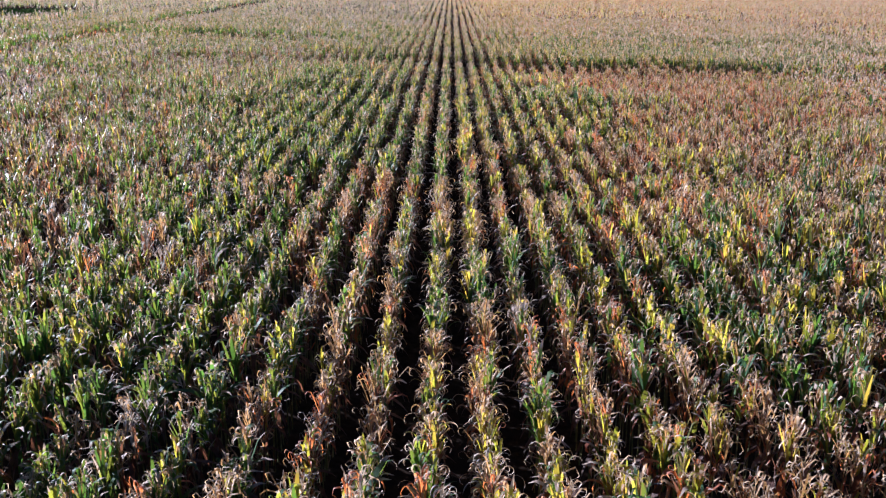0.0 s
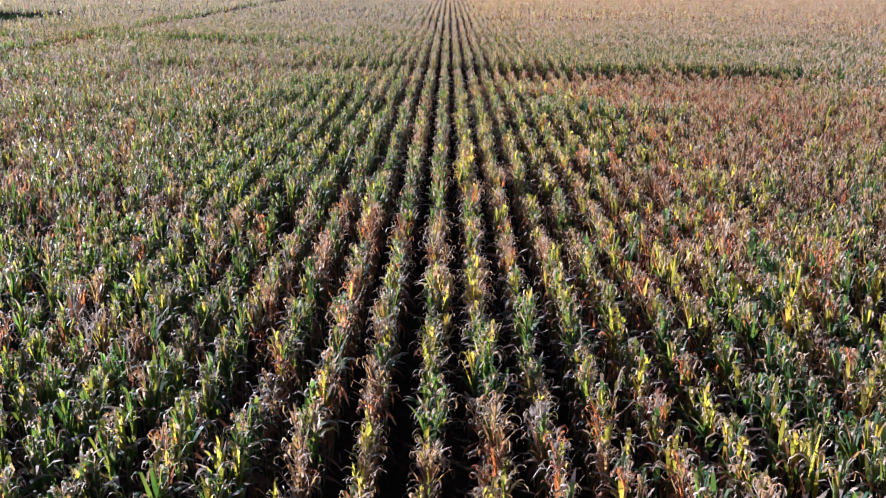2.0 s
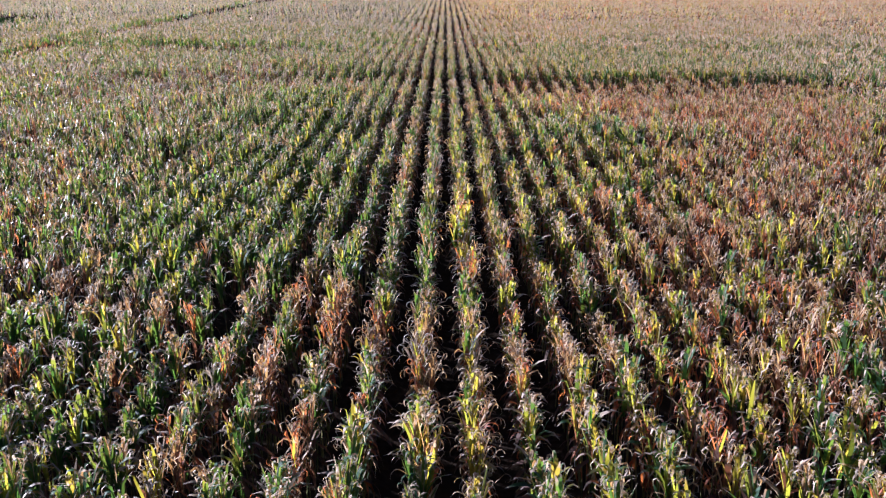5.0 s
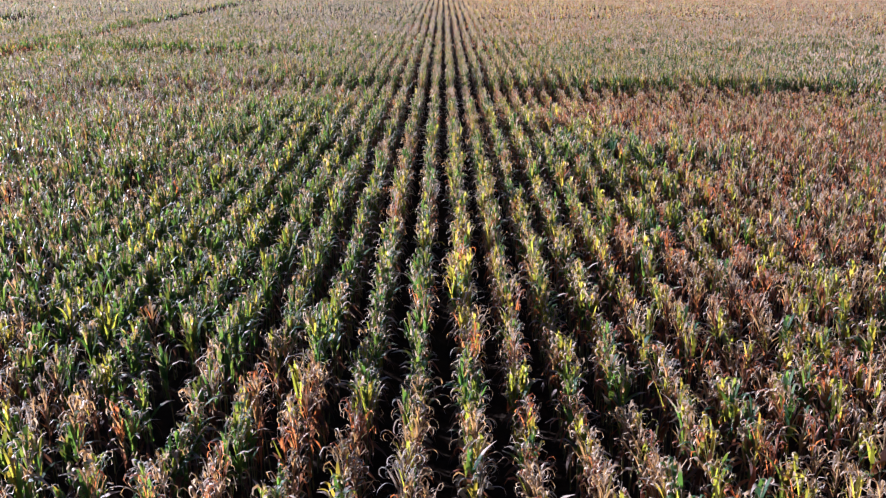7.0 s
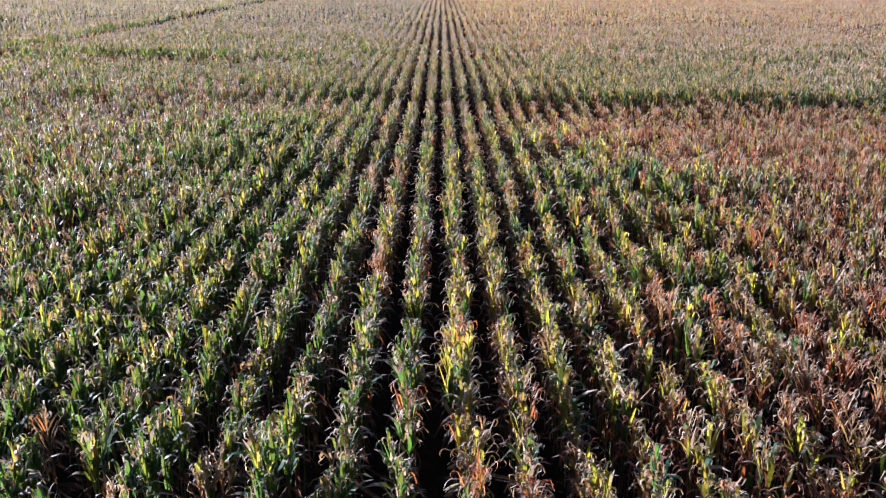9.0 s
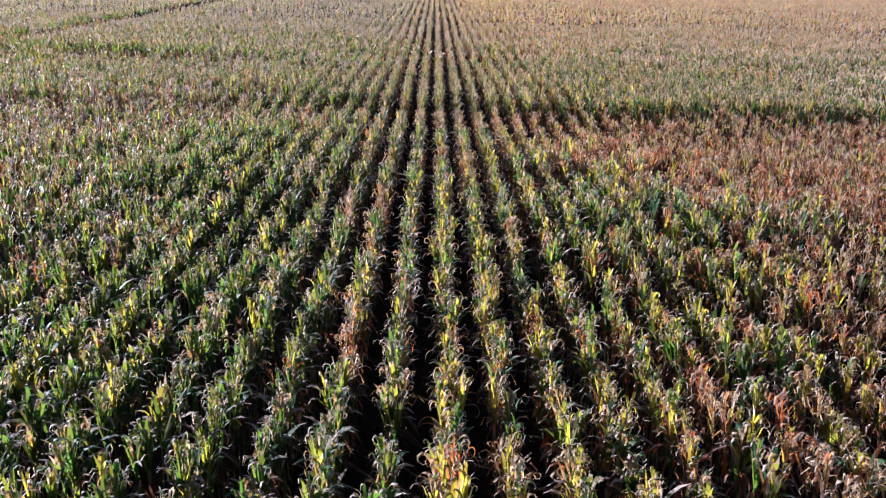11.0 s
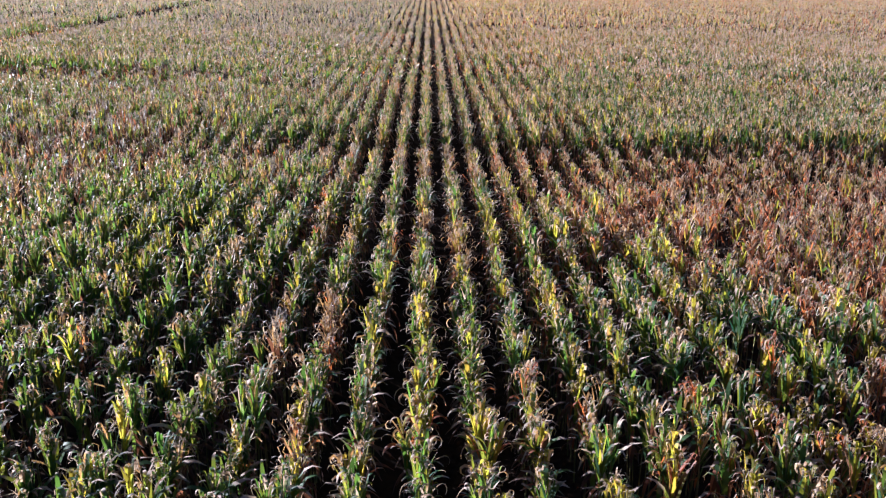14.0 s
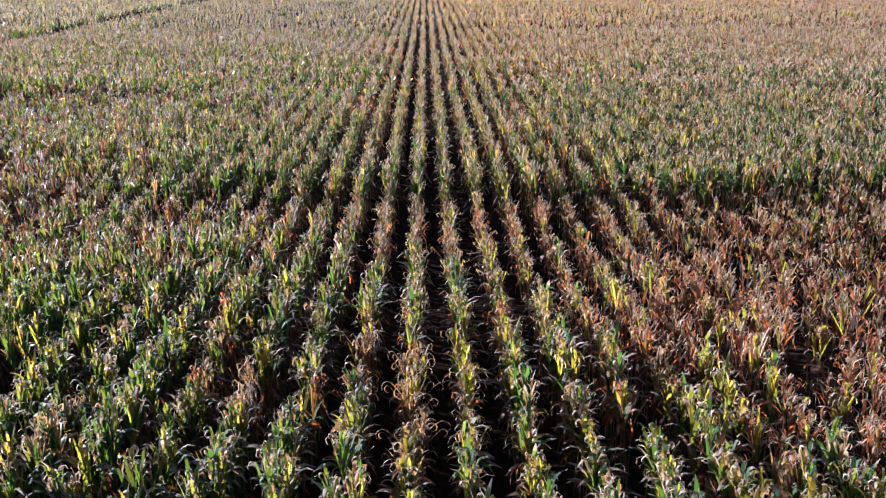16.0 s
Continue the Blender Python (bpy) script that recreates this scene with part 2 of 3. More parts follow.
def maize(seed, kind, detail, broad=1.0):
    """The pieces of one plant about 2 m high: a list of (name, Shape). detail: 3 for a plant of single parts, 2, 1, 0 for joined ones."""
    rng = random.Random(int(seed))
    upper, lower = CHANCES[kind]
    dead = kind in ("dry", "russet", "grey")
    height = rng.uniform(1.62, 1.82)
    plane = rng.uniform(-0.5, 0.5) if detail > 0 else rng.uniform(0, 3.14)   # the leaves fan out mostly across the row
    lean = Vector((rng.uniform(-0.05, 0.03), rng.uniform(-0.04, 0.04), 0))
    main = pick(rng, upper)      # most leaves of a plant have turned alike
    pieces = []

    def centre(z):
        return Vector((lean.x * z, lean.y * z, z))

    if detail >= 1:
        stalk = Shape()
        if detail >= 2:
            stalk.tube([centre(z) for z in (-0.03, 0.8, height)], [0.015, 0.012, 0.005], STALK, 6 if detail == 3 else 3)
        else:
            stalk.tube([centre(z) for z in (0.3, height)], [0.014, 0.007], STALK, 3)
        pieces.append(("stalk", stalk))
    upper_n, mid_n, low_n = {3: (11, 4, 4), 2: (9, 4, 3), 1: (7, 3, 2), 0: (5, 2, 1), -1: (4, 1, 0)}[detail]
    segs = {3: 8, 2: 5, 1: 3, 0: 2, -1: 1}[detail]
    total = upper_n + mid_n + low_n
    for i in range(total):
        az = plane + (math.pi if i % 2 else 0.0) + rng.gauss(0, 1.3 if i < upper_n else 0.7)
        n = segs if i < upper_n or detail == 3 else max(1, segs - 1)
        if i < upper_n:
            z = height - 0.10 - 0.68 * (i / upper_n) ** 1.1
            mat = main if rng.random() < 0.80 else pick(rng, upper)
            if not dead and i < 0.5 * upper_n and rng.random() < ((0.26 if kind == "green" else 0.36) if detail >= 2 else 0.52):
                mat = DRY                    # the topmost leaves dry first
            rise, droop = rng.uniform(2, 13), rng.uniform(0, 13)
            reach = max(0.14, height + rng.uniform(-0.12, 0.12) - z)
            if i >= 0.5 * upper_n:
                reach, rise = reach * rng.uniform(0.68, 1.0), rise + rng.uniform(0, 6)
            hook = rng.uniform(0.11, 0.23)
            length, curl_at, curl = reach + hook, reach / (reach + hook), rng.uniform(130, 250)
            if mat in (GREEN, YELLOW) and rng.random() < (0.14 if mat == YELLOW else 0.18):
                curl, rise, length = rng.uniform(0, 60), rise + rng.uniform(0, 9), 0.86 * length
            width = rng.uniform(0.042, 0.066) * {"green": 1.3, "mixed": 1.35}.get(kind, 1.0)
        elif i < upper_n + mid_n:
            # one long thin arch into the furrow, the others close to the stalk
            mat = pick(rng, lower)
            if not dead and i > upper_n:
                # broad green leaves that arch out below the dried tops
                mat = GREEN if rng.random() < (0.85 if kind == "green" else 0.35) else mat
                z = rng.uniform(0.95, 1.3)
                rise, length, droop = rng.uniform(10, 24), rng.uniform(0.45, 0.62), rng.uniform(10, 35)
                curl_at, curl = rng.uniform(0.45, 0.6), rng.uniform(40, 100)
                width = rng.uniform(0.075, 0.105)
            elif i < upper_n + (2 if detail >= 2 else 1):
                z, mat = rng.uniform(1.15, 1.45), DRY
                rise, length, droop = rng.uniform(22, 36), rng.uniform(0.46, 0.66), rng.uniform(10, 40)
                curl_at, curl = rng.uniform(0.45, 0.6), rng.uniform(80, 140)
                width = rng.uniform(0.035, 0.05)
            else:
                z = rng.uniform(0.8, 1.15)
                rise, length, droop = rng.uniform(8, 18), rng.uniform(0.38, 0.55), rng.uniform(5, 25)
                curl_at, curl = rng.uniform(0.5, 0.7), rng.uniform(120, 200)
                width = rng.uniform(0.040, 0.064)
        else:
            z = rng.uniform(0.7, 1.1)
            # the withered low leaves carry painted furrow shade in their brown
            mat = RED if rng.random() < {"green": 0.05, "mixed": 0.6, "dry": 0.5, "grey": 0.1}.get(kind, 0.9) else OLD_SHADED
            rise, length, droop = rng.uniform(8, 20), rng.uniform(0.38, 0.54), rng.uniform(90, 130)
            curl_at, curl, n = 0.4, rng.uniform(20, 50), min(segs, 3)
            width = rng.uniform(0.07, 0.11)
        if detail <= 1 and mat == YELLOW and rng.random() < (0.35 if detail > 0 else 0.45):
            mat = rng.choice((GREEN, DRY))
        # some distant dry leaves go grey, as haze painted into the plants
        if detail <= 0 and mat in (DRY, RED) and rng.random() < 0.12:
            mat = GREY
        if mat == DRY and kind == "grey":
            mat = GREY
        if mat in (DRY, RED, GREY):
            if i < upper_n:          # dried blades hang over in longer hooks
                more = rng.uniform(0.04, 0.12)
                curl_at = curl_at * length / (length + more)
                length, curl = length + more, curl + 25
            width *= rng.uniform(0.40, 0.66)
            rise += rng.uniform(0, 8)
            droop += rng.uniform(0, 20)
            curl += rng.uniform(0, 50)
            length *= rng.uniform(0.78, 1.0)
        if detail <= 0:
            rise += rng.uniform(4, 18)
            width *= 1.45 * broad
            curl *= 0.8
        elif detail == 1:
            width *= 1.1
        sp, sd, wd = blade(rng, centre(z), az, rise, length, width, curl_at, curl, n, droop, rng.gauss(0, 0.7 if mat in (DRY, RED, GREY) else 0.3), 4.0 if mat in (DRY, RED, GREY) else 2.3)
        leaf = Shape()
        leaf.strip(sp, sd, wd, mat, 0.35 if detail == 3 else 0.0)
        pieces.append(("leaf", leaf))
    for k in range({3: 2, 2: 2, 1: 2, 0: 0, -1: 0}[detail]):
        # broad filler leaves added close round the stalk, to block light through the row
        sp, sd, wd = blade(rng, centre(0.75 + 0.38 * k), rng.uniform(0, 6.28), rng.uniform(4, 10), 0.5, rng.uniform(0.09, 0.13), 0.6, 20, 2, 5, rng.gauss(0, 0.8))
        leaf = Shape()
        leaf.strip(sp, sd, wd, GREEN if kind == "green" else rng.choice((OLD_SHADED, GREEN)) if kind == "mixed" else OLD_SHADED)
        pieces.append(("leaf", leaf))
    tassel = Shape()
    top = centre(height)
    branches = {3: 11, 2: 8, 1: 7, 0: 4, -1: 3}[detail]
    for k in range(branches):
        az, rise = rng.uniform(0, 6.283), 3 if k == 0 else rng.uniform(4, 32)
        sp, sd, wd = blade(rng, top - Vector((0, 0, rng.uniform(0.03, 0.16))), az, rise, rng.uniform(0.12, 0.22), {3: 0.013, 2: 0.016, 1: 0.022, 0: 0.045 * broad, -1: 0.045 * broad}[detail], 0.5, rng.uniform(20, 130), {3: 4, 2: 2, 1: 1, 0: 1, -1: 1}[detail], rng.uniform(0, 40))
        wd = [max(w, 0.45 * max(wd)) for w in wd]
        tassel.strip(sp, sd, wd, TASSEL)
    pieces.append(("tassel", tassel))
    if detail == 3:
        for k in range(rng.choice((1, 2))):
            az = plane + rng.choice((0, math.pi)) + rng.uniform(-0.4, 0.4)
            out = Vector((math.cos(az), math.sin(az), 0))
            z = rng.uniform(0.75, 1.0)
            tip = -0.35 if dead else 0.9
            a = centre(z) + out * 0.02
            d = (out * 0.6 + Vector((0, 0, tip))).normalized()
            ear = Shape()
            sp = [a + d * (0.26 * q) for q in (0.0, 0.2, 0.6, 0.9, 1.0)]
            ear.tube(sp, [0.012, 0.030, 0.032, 0.017, 0.004], HUSK, 6)
            pieces.append(("ear", ear))
    return pieces


def joined(pieces):
    vs, fs, us, ms, base = [], [], [], [], 0
    for _, sh in pieces:
        v, f, u, m = sh.arrays()
        vs.append(v), fs.append(f + base), us.append(u), ms.append(m)
        base += len(v)
    return np.concatenate(vs), np.concatenate(fs), np.concatenate(us), np.concatenate(ms)


# ---- the plan of the field ----
ROW = 0.75                     # between the rows, which run along y
EDGE_Y = 56.0                  # a sowing edge across the rows
TRACK_X = -28.9                # a bare track along the rows


def smooth_noise(x, y, size, seed):
    """Soft noise from 0 to 1 over the plan, for arrays."""
    rng = np.random.RandomState(seed)
    g = rng.rand(96, 96)
    u, v = x / size + 40.0, y / size + 20.0
    i, j = np.floor(u).astype(int), np.floor(v).astype(int)
    a, b = u - i, v - j
    a, b = a * a * (3 - 2 * a), b * b * (3 - 2 * b)
    i, j = i % 95, j % 95
    return (g[i, j] * (1 - a) + g[i + 1, j] * a) * (1 - b) + (g[i, j + 1] * (1 - a) + g[i + 1, j + 1] * a) * b


def bell(x, y, cx, cy, rx, ry):
    return np.exp(-(((x - cx) / rx) ** 2 + ((y - cy) / ry) ** 2))


# patches of the field: middle x, y, reach in x and y, how much drier (+) or greener (-), and the side of the sowing edge (0: both)
PATCHES = (
    (-5.0, 12.0, 2.5, 3.0, -0.20, 0), (-3.2, 38, 2.2, 12, -0.20, 0), (-5.5, 34, 4.0, 5.0, -0.24, 0), (-8.5, 43, 4.5, 7.0, -0.18, -1),
    (-4.0, 48, 3.5, 5.0, -0.28, -1), (-13.0, 30, 5.0, 9.0, 0.30, 0), (-15.0, 47, 6.0, 7.0, 0.16, -1), (6.5, 42.5, 3.5, 4.0, -0.14, 0), (-5.5, 22, 3.0, 3.5, 0.12, 0), (-9.0, 54, 6.0, 2.5, 0.30, -1),
    (-2.5, 54.5, 4.0, 1.8, 0.25, -1), (-8.8, 57.5, 3.2, 2.6, 0.42, 1), (-3.0, 61.5, 3.2, 4.5, -0.48, 1), (0.3, 13, 1.2, 5.0, 0.05, 0),
    (13.5, 46, 7.0, 9.5, 0.62, -1), (8.5, 51.5, 4.5, 4.5, 0.52, -1), (8.5, 38, 3.0, 3.5, 0.20, 0), (4.6, 22.5, 2.2, 3.0, 0.22, 0),
    (6.0, 17, 4.0, 5.0, -0.10, 0), (4.5, 44, 2.8, 6.5, -0.22, -1), (10.0, 31, 3.0, 4.0, 0.14, 0), (15.0, 61.0, 13.0, 4.5, -0.36, 1), (14.0, 57.6, 14.0, 1.6, -0.22, 1),
    (-19.0, 76.5, 8.0, 3.5, -0.40, 1), (-4.5, 28, 2.5, 4.0, -0.12, 0), (2.0, 53.5, 4.0, 2.0, 0.16, -1), (18.0, 70, 22.0, 13.0, -0.20, 1), (-6.0, 31, 5.0, 11.0, -0.20, 0), (-7.0, 16, 4.0, 5.0, -0.12, 0), (-9.0, 46, 6.0, 6.0, -0.10, -1),
)


def dryness(x, y):
    """0: green, 1: dead dry."""
    d = 0.50 + 0.45 * (smooth_noise(x, y, 4.5, 3) - 0.5) + 0.45 * (smooth_noise(x, y, 1.3, 4) - 0.5)
    for cx, cy, rx, ry, more, side in PATCHES:
        where = 1.0 if side == 0 else (y < EDGE_Y + 0.5) if side < 0 else (y > EDGE_Y)
        d = d + more * bell(x, y, cx, cy, rx, ry) * where
    d = d - 0.07 * np.clip(-(x + 2) / 3, 0, 1) * np.clip((x + 11) / 3, 0, 1) * (y < 52)
    d = d + np.where(x < 0, 0.20, 0.26) * np.clip((y - 78) / 30, 0, 1)
    return d - 0.32 * np.clip(1 - (TRACK_X - x - 0.5) / 3.0, 0, 1) * (x < TRACK_X)


def redness(x, y):
    return np.clip((0.16 + 0.50 * bell(x, y, 12, 46, 9, 12) + 0.36 * np.clip(x / 6, -0.4, 1)) * np.clip(1.9 - y / 50, 0.08, 1) + 0.25 * (smooth_noise(x, y, 2.2, 9) - 0.5), 0, 1)


def stature(x, y):
    """Height of the plants against the usual one."""
    h = 0.95 + 0.14 * (smooth_noise(x, y, 3.1, 5) - 0.5) + 0.22 * (smooth_noise(np.round(x / ROW) * 5.1, y, 0.6, 6) - 0.5)
    h = h - 0.10 * np.clip(1 - np.abs(y - (EDGE_Y - 4.0)) / 6.0, 0, 1) * np.clip(x / 6 + 0.4, 0.2, 1) * (y < EDGE_Y) + 0.08 * np.clip(1 - (y - EDGE_Y) / 8.0, 0, 1) * (y > EDGE_Y)
    h = h + 0.12 * np.clip(1 - np.abs(y - 75) / 5.0, 0, 1) * (y > 74) * (x < -11) - 0.10 * np.clip(1 - np.abs(y - 71) / 4, 0, 1) * (y < 74) * (x < -11)
    h = h + 0.10 * np.clip(1 - (TRACK_X - x - 0.8) / 3.0, 0, 1) * (x < TRACK_X) - 0.08 * np.clip(1 - (x - TRACK_X - 0.8) / 3.0, 0, 1) * (x > TRACK_X)
    return h + 0.24 * np.clip(0.5 - dryness(x, y), -0.25, 0.30)


def sight(x, y):
    """How near, in metres, the flight comes to a place while it lies ahead of it."""
    return np.maximum(np.maximum(np.abs(x - 0.7) / 0.485 - 1.6, y - 34.3), 7.4)


def single_plant(x, y):
    """The stretch of the middle rows whose plants stand as single things."""
    r = np.round(x / ROW).astype(int)
    return ((r == 0) & (y > 8.0) & (y < 24.0)) | ((r == 1) & (y > 8.0) & (y < 42.0)) | ((r == 2) & (y > 32.0) & (y < 46.0))


def plants(step, x0, x1, y0, y1, seed, stray=0.022):
    rng = np.random.RandomState(seed)
    rows = np.arange(math.ceil(x0 / ROW), math.floor(x1 / ROW) + 1)
    ys = np.arange(y0, y1, step)
    X, Y = np.meshgrid(rows * ROW, ys, indexing="ij")
    Y = Y + rng.uniform(-0.42, 0.42, X.shape) * step + rng.rand(len(rows))[:, None] * step
    X = X + rng.normal(0, stray, X.shape)
    bare = np.where(X < -1.2, 0.15, np.where(X > 2.6, 0.13, 0.09)) * np.clip(1.5 - Y / 90, 0, 1)
    keep = (rng.rand(*X.shape) > 0.04) & (smooth_noise(rows[:, None] * 3.7 + 0 * Y, Y, 0.42, 17) > bare)
    return X[keep], Y[keep], rng


def seen(x, y):
    """The part of the field that lies open to the flight, with a margin."""
    reach = np.where(x > 0, 190 + 0.62 * x, 194 + 0.25 * x)
    return (x > -(0.50 * (y + 1.6) + 3.0)) & (x < 0.51 * (y + 1.6) + 2.5) & (y < reach)


def open_ground(x, y):
    """Where nothing is sown: the track, the meadow at its far side, the sowing edges."""
    track = (np.abs(x - TRACK_X) < 0.5)
    edge = ((np.abs(y - EDGE_Y) < 0.14) & (x > 2)) | ((np.abs(y - 74) < 0.2) & (x < -12))
    meadow = (x < -43) & (y > 95) & (y < 112)
    return track | edge | meadow


def classes(x, y, rng, grain=1.0):
    row = np.round(x / ROW)
    d = dryness(x, y) + grain * (0.95 * (smooth_noise(row * 7.3, y, 0.8, 31) - 0.5) + rng.normal(0, 0.06, x.shape))
    red = rng.rand(*x.shape) < redness(x, y)
    k = np.where(d < 0.41 - 0.17 * np.clip(x / 3, -0.55, 1) * np.clip(1.6 - y / 60, 0.4, 1), 0, np.where(d < 0.545 - 0.09 * bell(x, y, 0.5, 16, 2.5, 14) + 0.10 * bell(x, y, 4, 42, 5, 9) + np.where(x > 0, 0.11, 0.06) * np.clip(x / 3, -1, 1), 1, 2))
    # grey plants get commoner leftwards and far off: haze put into leaf colour
    grey = rng.rand(*x.shape) < np.clip(0.16 - x / 30 + 0.5 * np.clip((y - 52) / 20, 0, 1) * np.clip(0.6 - x / 8, 0.12, 1), 0.03, 0.85)
    return np.where((k == 2) & red, 3, np.where((k == 2) & grey, 4, k))


# ---- ground ----
def ground_sheet():
    """Soil in low ridges under the rows, out to the horizon."""
    near = np.arange(-15.0, 15.0001, ROW / 6)
    side = np.concatenate([np.arange(15.75, 60, 1.5), [70, 90, 130, 250, 600, 2400]])
    xs = np.concatenate([-side[::-1], near, side])
    ys = np.concatenate([[-2400, -600, -200, -60, -20, -8], np.arange(-2, 70, 2.0), np.arange(70, 150, 5.0), [170, 220, 400, 900, 2400]])
    X, Y = np.meshgrid(xs, ys, indexing="ij")
    flat = np.clip((15.0 - np.abs(X)) / 2, 0, 1)
    Z = 0.035 * np.cos(2 * math.pi * X / ROW) * flat + 0.05 * (smooth_noise(X, Y, 0.7, 12) - 0.5) * flat - 0.03
    n, k = len(xs), len(ys)
    v = np.stack([X, Y, Z], -1).reshape(-1, 3)
    i, j = np.meshgrid(np.arange(n - 1), np.arange(k - 1), indexing="ij")
    a = (i * k + j).ravel()
    f = np.stack([a, a + k, a + k + 1, a + 1], -1)
    uv = (v[f][:, :, :2] * 0.1).astype(np.float32)
    me = mesh_from("ground", v, f, uv, np.zeros(len(f), int), [M_SOIL])
    return tagged(new("ground", me), "dark brown field soil in low ridges under the maize rows", "soil", kind="structure")


ground_sheet()


def grass(name, label, count, x0, x1, y0, y1, tall, seed):
    """Tufts of broad grass and weeds over a stretch of open ground."""
    rng = random.Random(seed)
    sh = Shape()
    for _ in range(count):
        root = Vector((rng.uniform(x0, x1), rng.uniform(y0, y1), 0.0))
        for _ in range(3):
            sp, sd, wd = blade(rng, root, rng.uniform(0, 6.28), rng.uniform(5, 45), tall * rng.uniform(0.7, 1.3), 0.3, 0.6, 40, 2, 20)
            sh.strip(sp, sd, wd, 0)
    v, f, u, m = sh.arrays()
    return tagged(new(name, mesh_from(name, v, f, u, m, [M_GRASS])), label, "grass", kind="stuff")


grass("meadow_grass", "tall bright green grass strip among the maize", 6000, -66, -42.6, 94.6, 112.4, 1.45, 8)
grass("track_weeds", "dark green weeds on the narrow field track", 1900, TRACK_X - 0.5, TRACK_X + 0.5, 48, 150, 1.0, 9)


# ---- the sown field ----
def sow(name, label, x, y, k, detail, variants, rng, broad=1.0):
    """One joined stand of plants of the given kinds at the given places."""
    V, F, U, M, base = [], [], [], [], 0
    h = stature(x, y)
    var = rng.randint(0, variants, x.shape)
    for kind in range(5):
        for q in range(variants):
            at = np.nonzero((k == kind) & (var == q))[0]
            if not len(at):
                continue
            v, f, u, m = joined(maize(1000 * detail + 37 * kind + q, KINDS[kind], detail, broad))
            n = len(at)
            turn = rng.uniform(-0.45, 0.45, n) + math.pi * rng.randint(0, 2, n)
            c, s = np.cos(turn)[:, None], np.sin(turn)[:, None]
            wide = rng.uniform(0.88, 1.12, n)[:, None]
            tall = (h[at] * rng.uniform(0.93, 1.07, n))[:, None]
            tx, ty = rng.normal(-0.015, 0.035, n)[:, None], rng.normal(0, 0.05, n)[:, None]
            px = (v[None, :, 0] * c - v[None, :, 1] * s) * wide * 0.84      # narrower across the row than along it
            py = (v[None, :, 0] * s + v[None, :, 1] * c) * wide
            pz = v[None, :, 2] * tall
            out = np.stack([px + pz * tx + x[at][:, None], py + pz * ty + y[at][:, None], pz], -1)
            V.append(out.reshape(-1, 3).astype(np.float32))
            F.append((f[None] + (np.arange(n) * len(v))[:, None, None] + base).reshape(-1, 4))
            U.append(np.tile(u, (n, 1, 1)).reshape(-1, 4, 2))
            M.append(np.tile(m, n))
            base += n * len(v)
    if not V:
        return None
    me = mesh_from(name, np.concatenate(V), np.concatenate(F), np.concatenate(U), np.concatenate(M))
    return tagged(new(name, me), label, "maize", kind="stuff")


X, Y, RNG = plants(0.19, -14, 16, 4.0, 56, 21)
ok = seen(X, Y) & ~open_ground(X, Y) & (sight(X, Y) < 15) & ~single_plant(X, Y)
X, Y = X[ok], Y[ok]
sow("maize_stand_near", "ripening maize in straight rows, green and yellow leaves with curled dry tips", X, Y, classes(X, Y, RNG), 2, 16, RNG)

X, Y, RNG = plants(0.21, -26, 28, 4.0, 80, 22)
s = sight(X, Y)
ok = seen(X, Y) & ~open_ground(X, Y) & (s >= 15) & (s < 38)
X, Y = X[ok], Y[ok]
sow("maize_stand_middle", "drying maize rows with patches of green and russet plants", X, Y, classes(X, Y, RNG, 1.0), 1, 16, RNG)

X, Y, RNG = plants(0.24, -60, 70, 4.0, 130, 23, 0.045)
s = sight(X, Y)
ok = seen(X, Y) & ~open_ground(X, Y) & (s >= 38) & (s < 76)
X, Y = X[ok], Y[ok]
sow("maize_stand_far", "distant rows of drying maize with pale brown tops", X, Y, classes(X, Y, RNG, 0.6), 0, 7, RNG, 1.1)

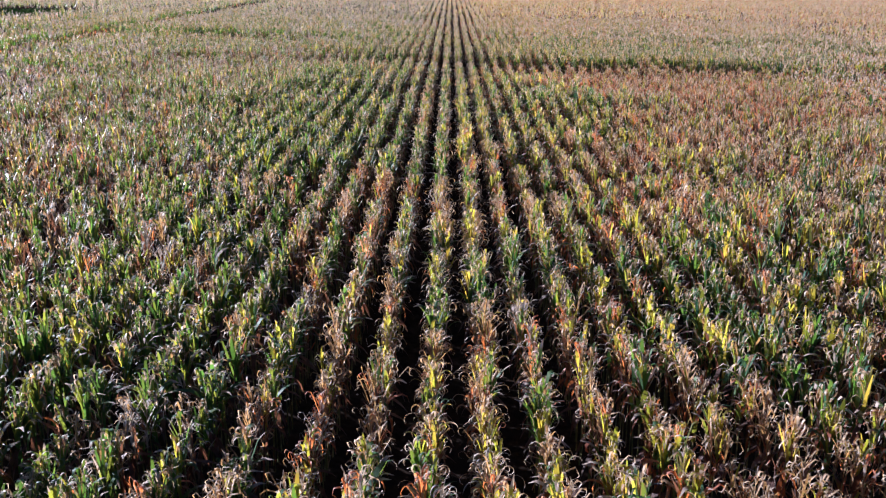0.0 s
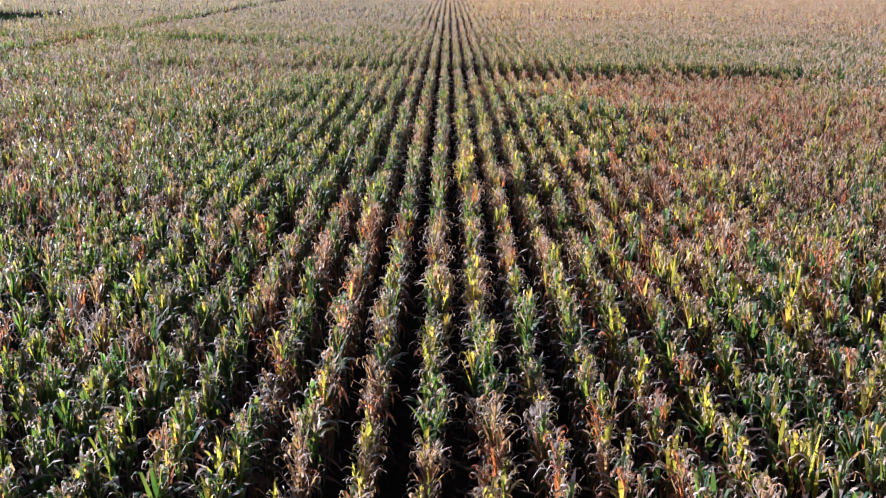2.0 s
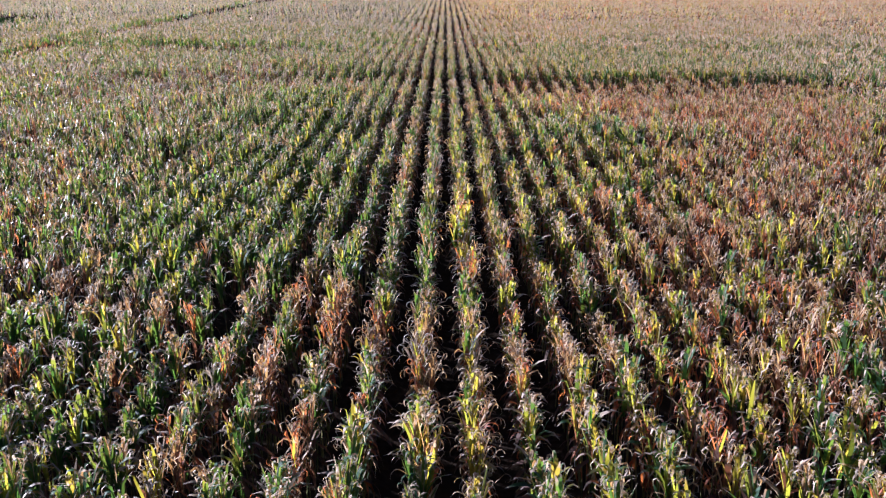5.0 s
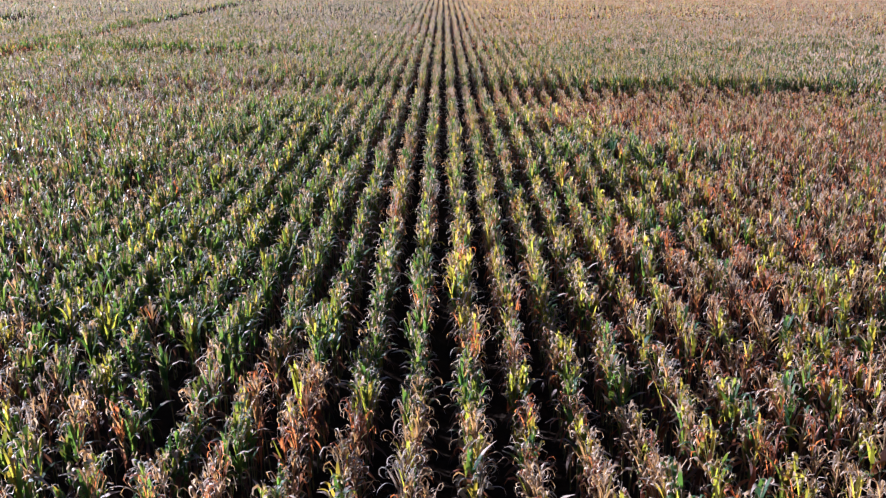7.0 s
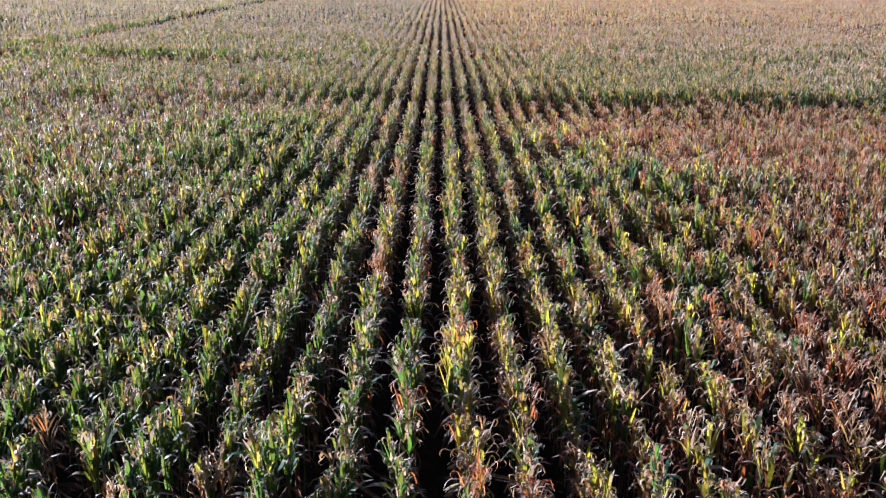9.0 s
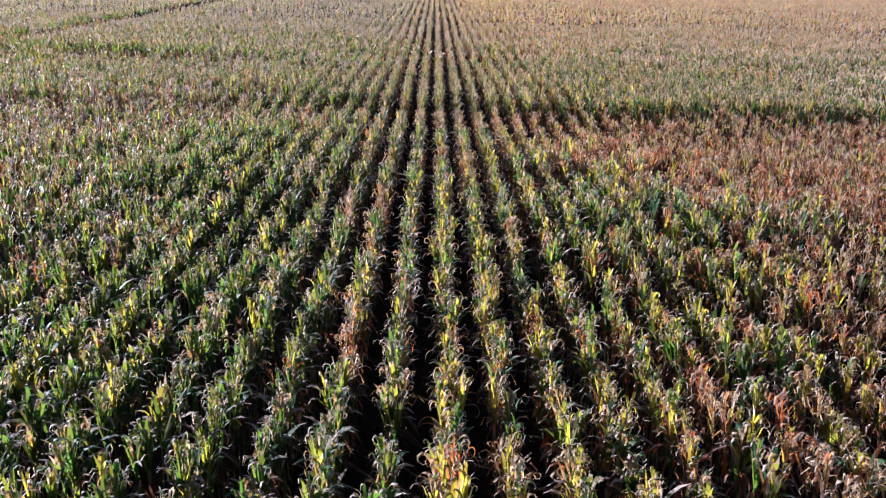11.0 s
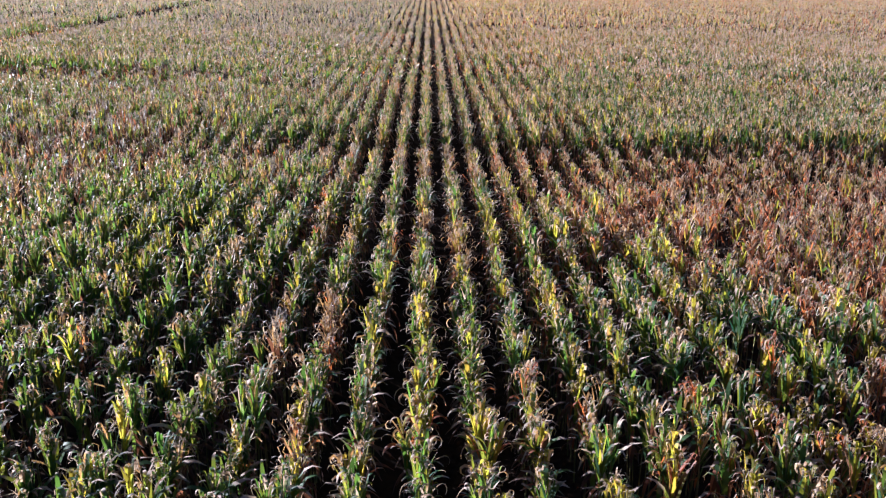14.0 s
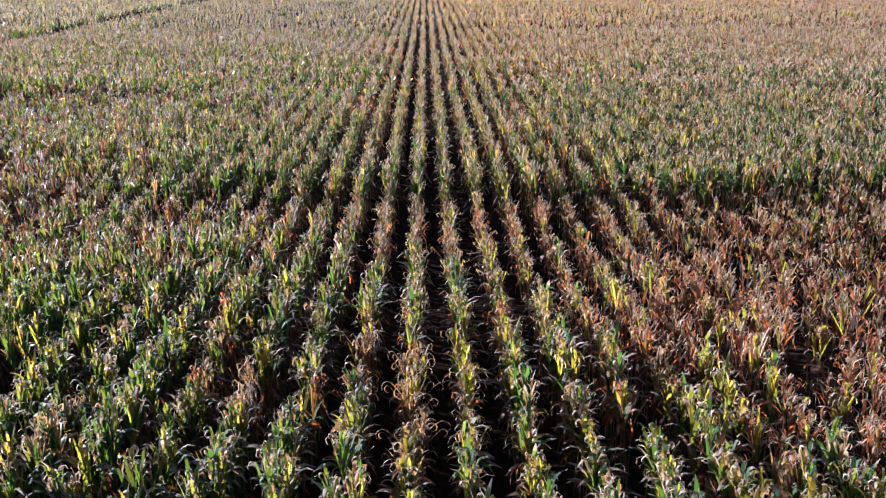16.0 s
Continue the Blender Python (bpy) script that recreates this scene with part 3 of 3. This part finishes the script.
X, Y, RNG = plants(0.55, -95, 130, 4.0, 260, 25, 0.11)
ok = seen(X, Y) & ~open_ground(X, Y) & (sight(X, Y) >= 76)
X, Y = X[ok], Y[ok]
sow("maize_stand_distant", "far end of the maize field, tan and brown", X, Y, classes(X, Y, RNG, 0.3), -1, 5, RNG, 2.3)


X, Y, RNG = plants(0.42, -27, 29, -9.0, 52, 26)
ok = ~(seen(X, Y) & (Y > 3.7)) & ~open_ground(X, Y)
X, Y = X[ok], Y[ok]
sow("maize_stand_beside", "rows of drying maize that go on beside the flight", X, Y, classes(X, Y, RNG, 0.6), 0, 5, RNG, 1.5)


# ---- single plants of the middle rows ----
LABELS = {
    "green": "green maize plant with upright leaves and a dry tassel",
    "mixed": "maize plant with yellowing leaves and curled tan tips",
    "dry": "dried tan maize plant with narrow curled leaves",
    "grey": "dry grey-tan maize plant with curled leaf tips",
    "russet": "dead russet-brown maize plant with drooping crumpled leaves",
}


def maize_plant(seed, kind):
    """One plant as a thing: stalk, each leaf, tassel and ears are its parts."""
    root = tagged(new("maize_plant"), LABELS[kind], "maize", "maize plants in the middle rows")
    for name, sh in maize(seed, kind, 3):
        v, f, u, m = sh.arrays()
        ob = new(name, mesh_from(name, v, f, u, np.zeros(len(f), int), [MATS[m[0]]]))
        ob.parent = root
    return root


X, Y, RNG = plants(0.20, -0.1, 1.6, 4.0, 50, 24)
ok = single_plant(X, Y)
X, Y = X[ok], Y[ok]
K, HH = classes(X, Y, RNG), stature(X, Y)
models = {}
for x, y, k, h in zip(X, Y, K, HH):
    k, q = int(k), int(RNG.randint(0, 6))
    turn = math.degrees(RNG.uniform(-0.45, 0.45)) + 180 * RNG.randint(0, 2)
    m = pose(x, y, 0.0, RNG.normal(0, 2.6), RNG.normal(-1, 2.6), turn)
    grow = (RNG.uniform(0.82, 1.0),) * 2 + (h * RNG.uniform(0.94, 1.06),)
    if (k, q) not in models:
        ob = maize_plant(5000 + 37 * k + q, KINDS[k])
        ob.matrix_basis = m
        models[(k, q)] = ob
    else:
        ob = copy_thing(models[(k, q)], m)
    ob.scale = grow
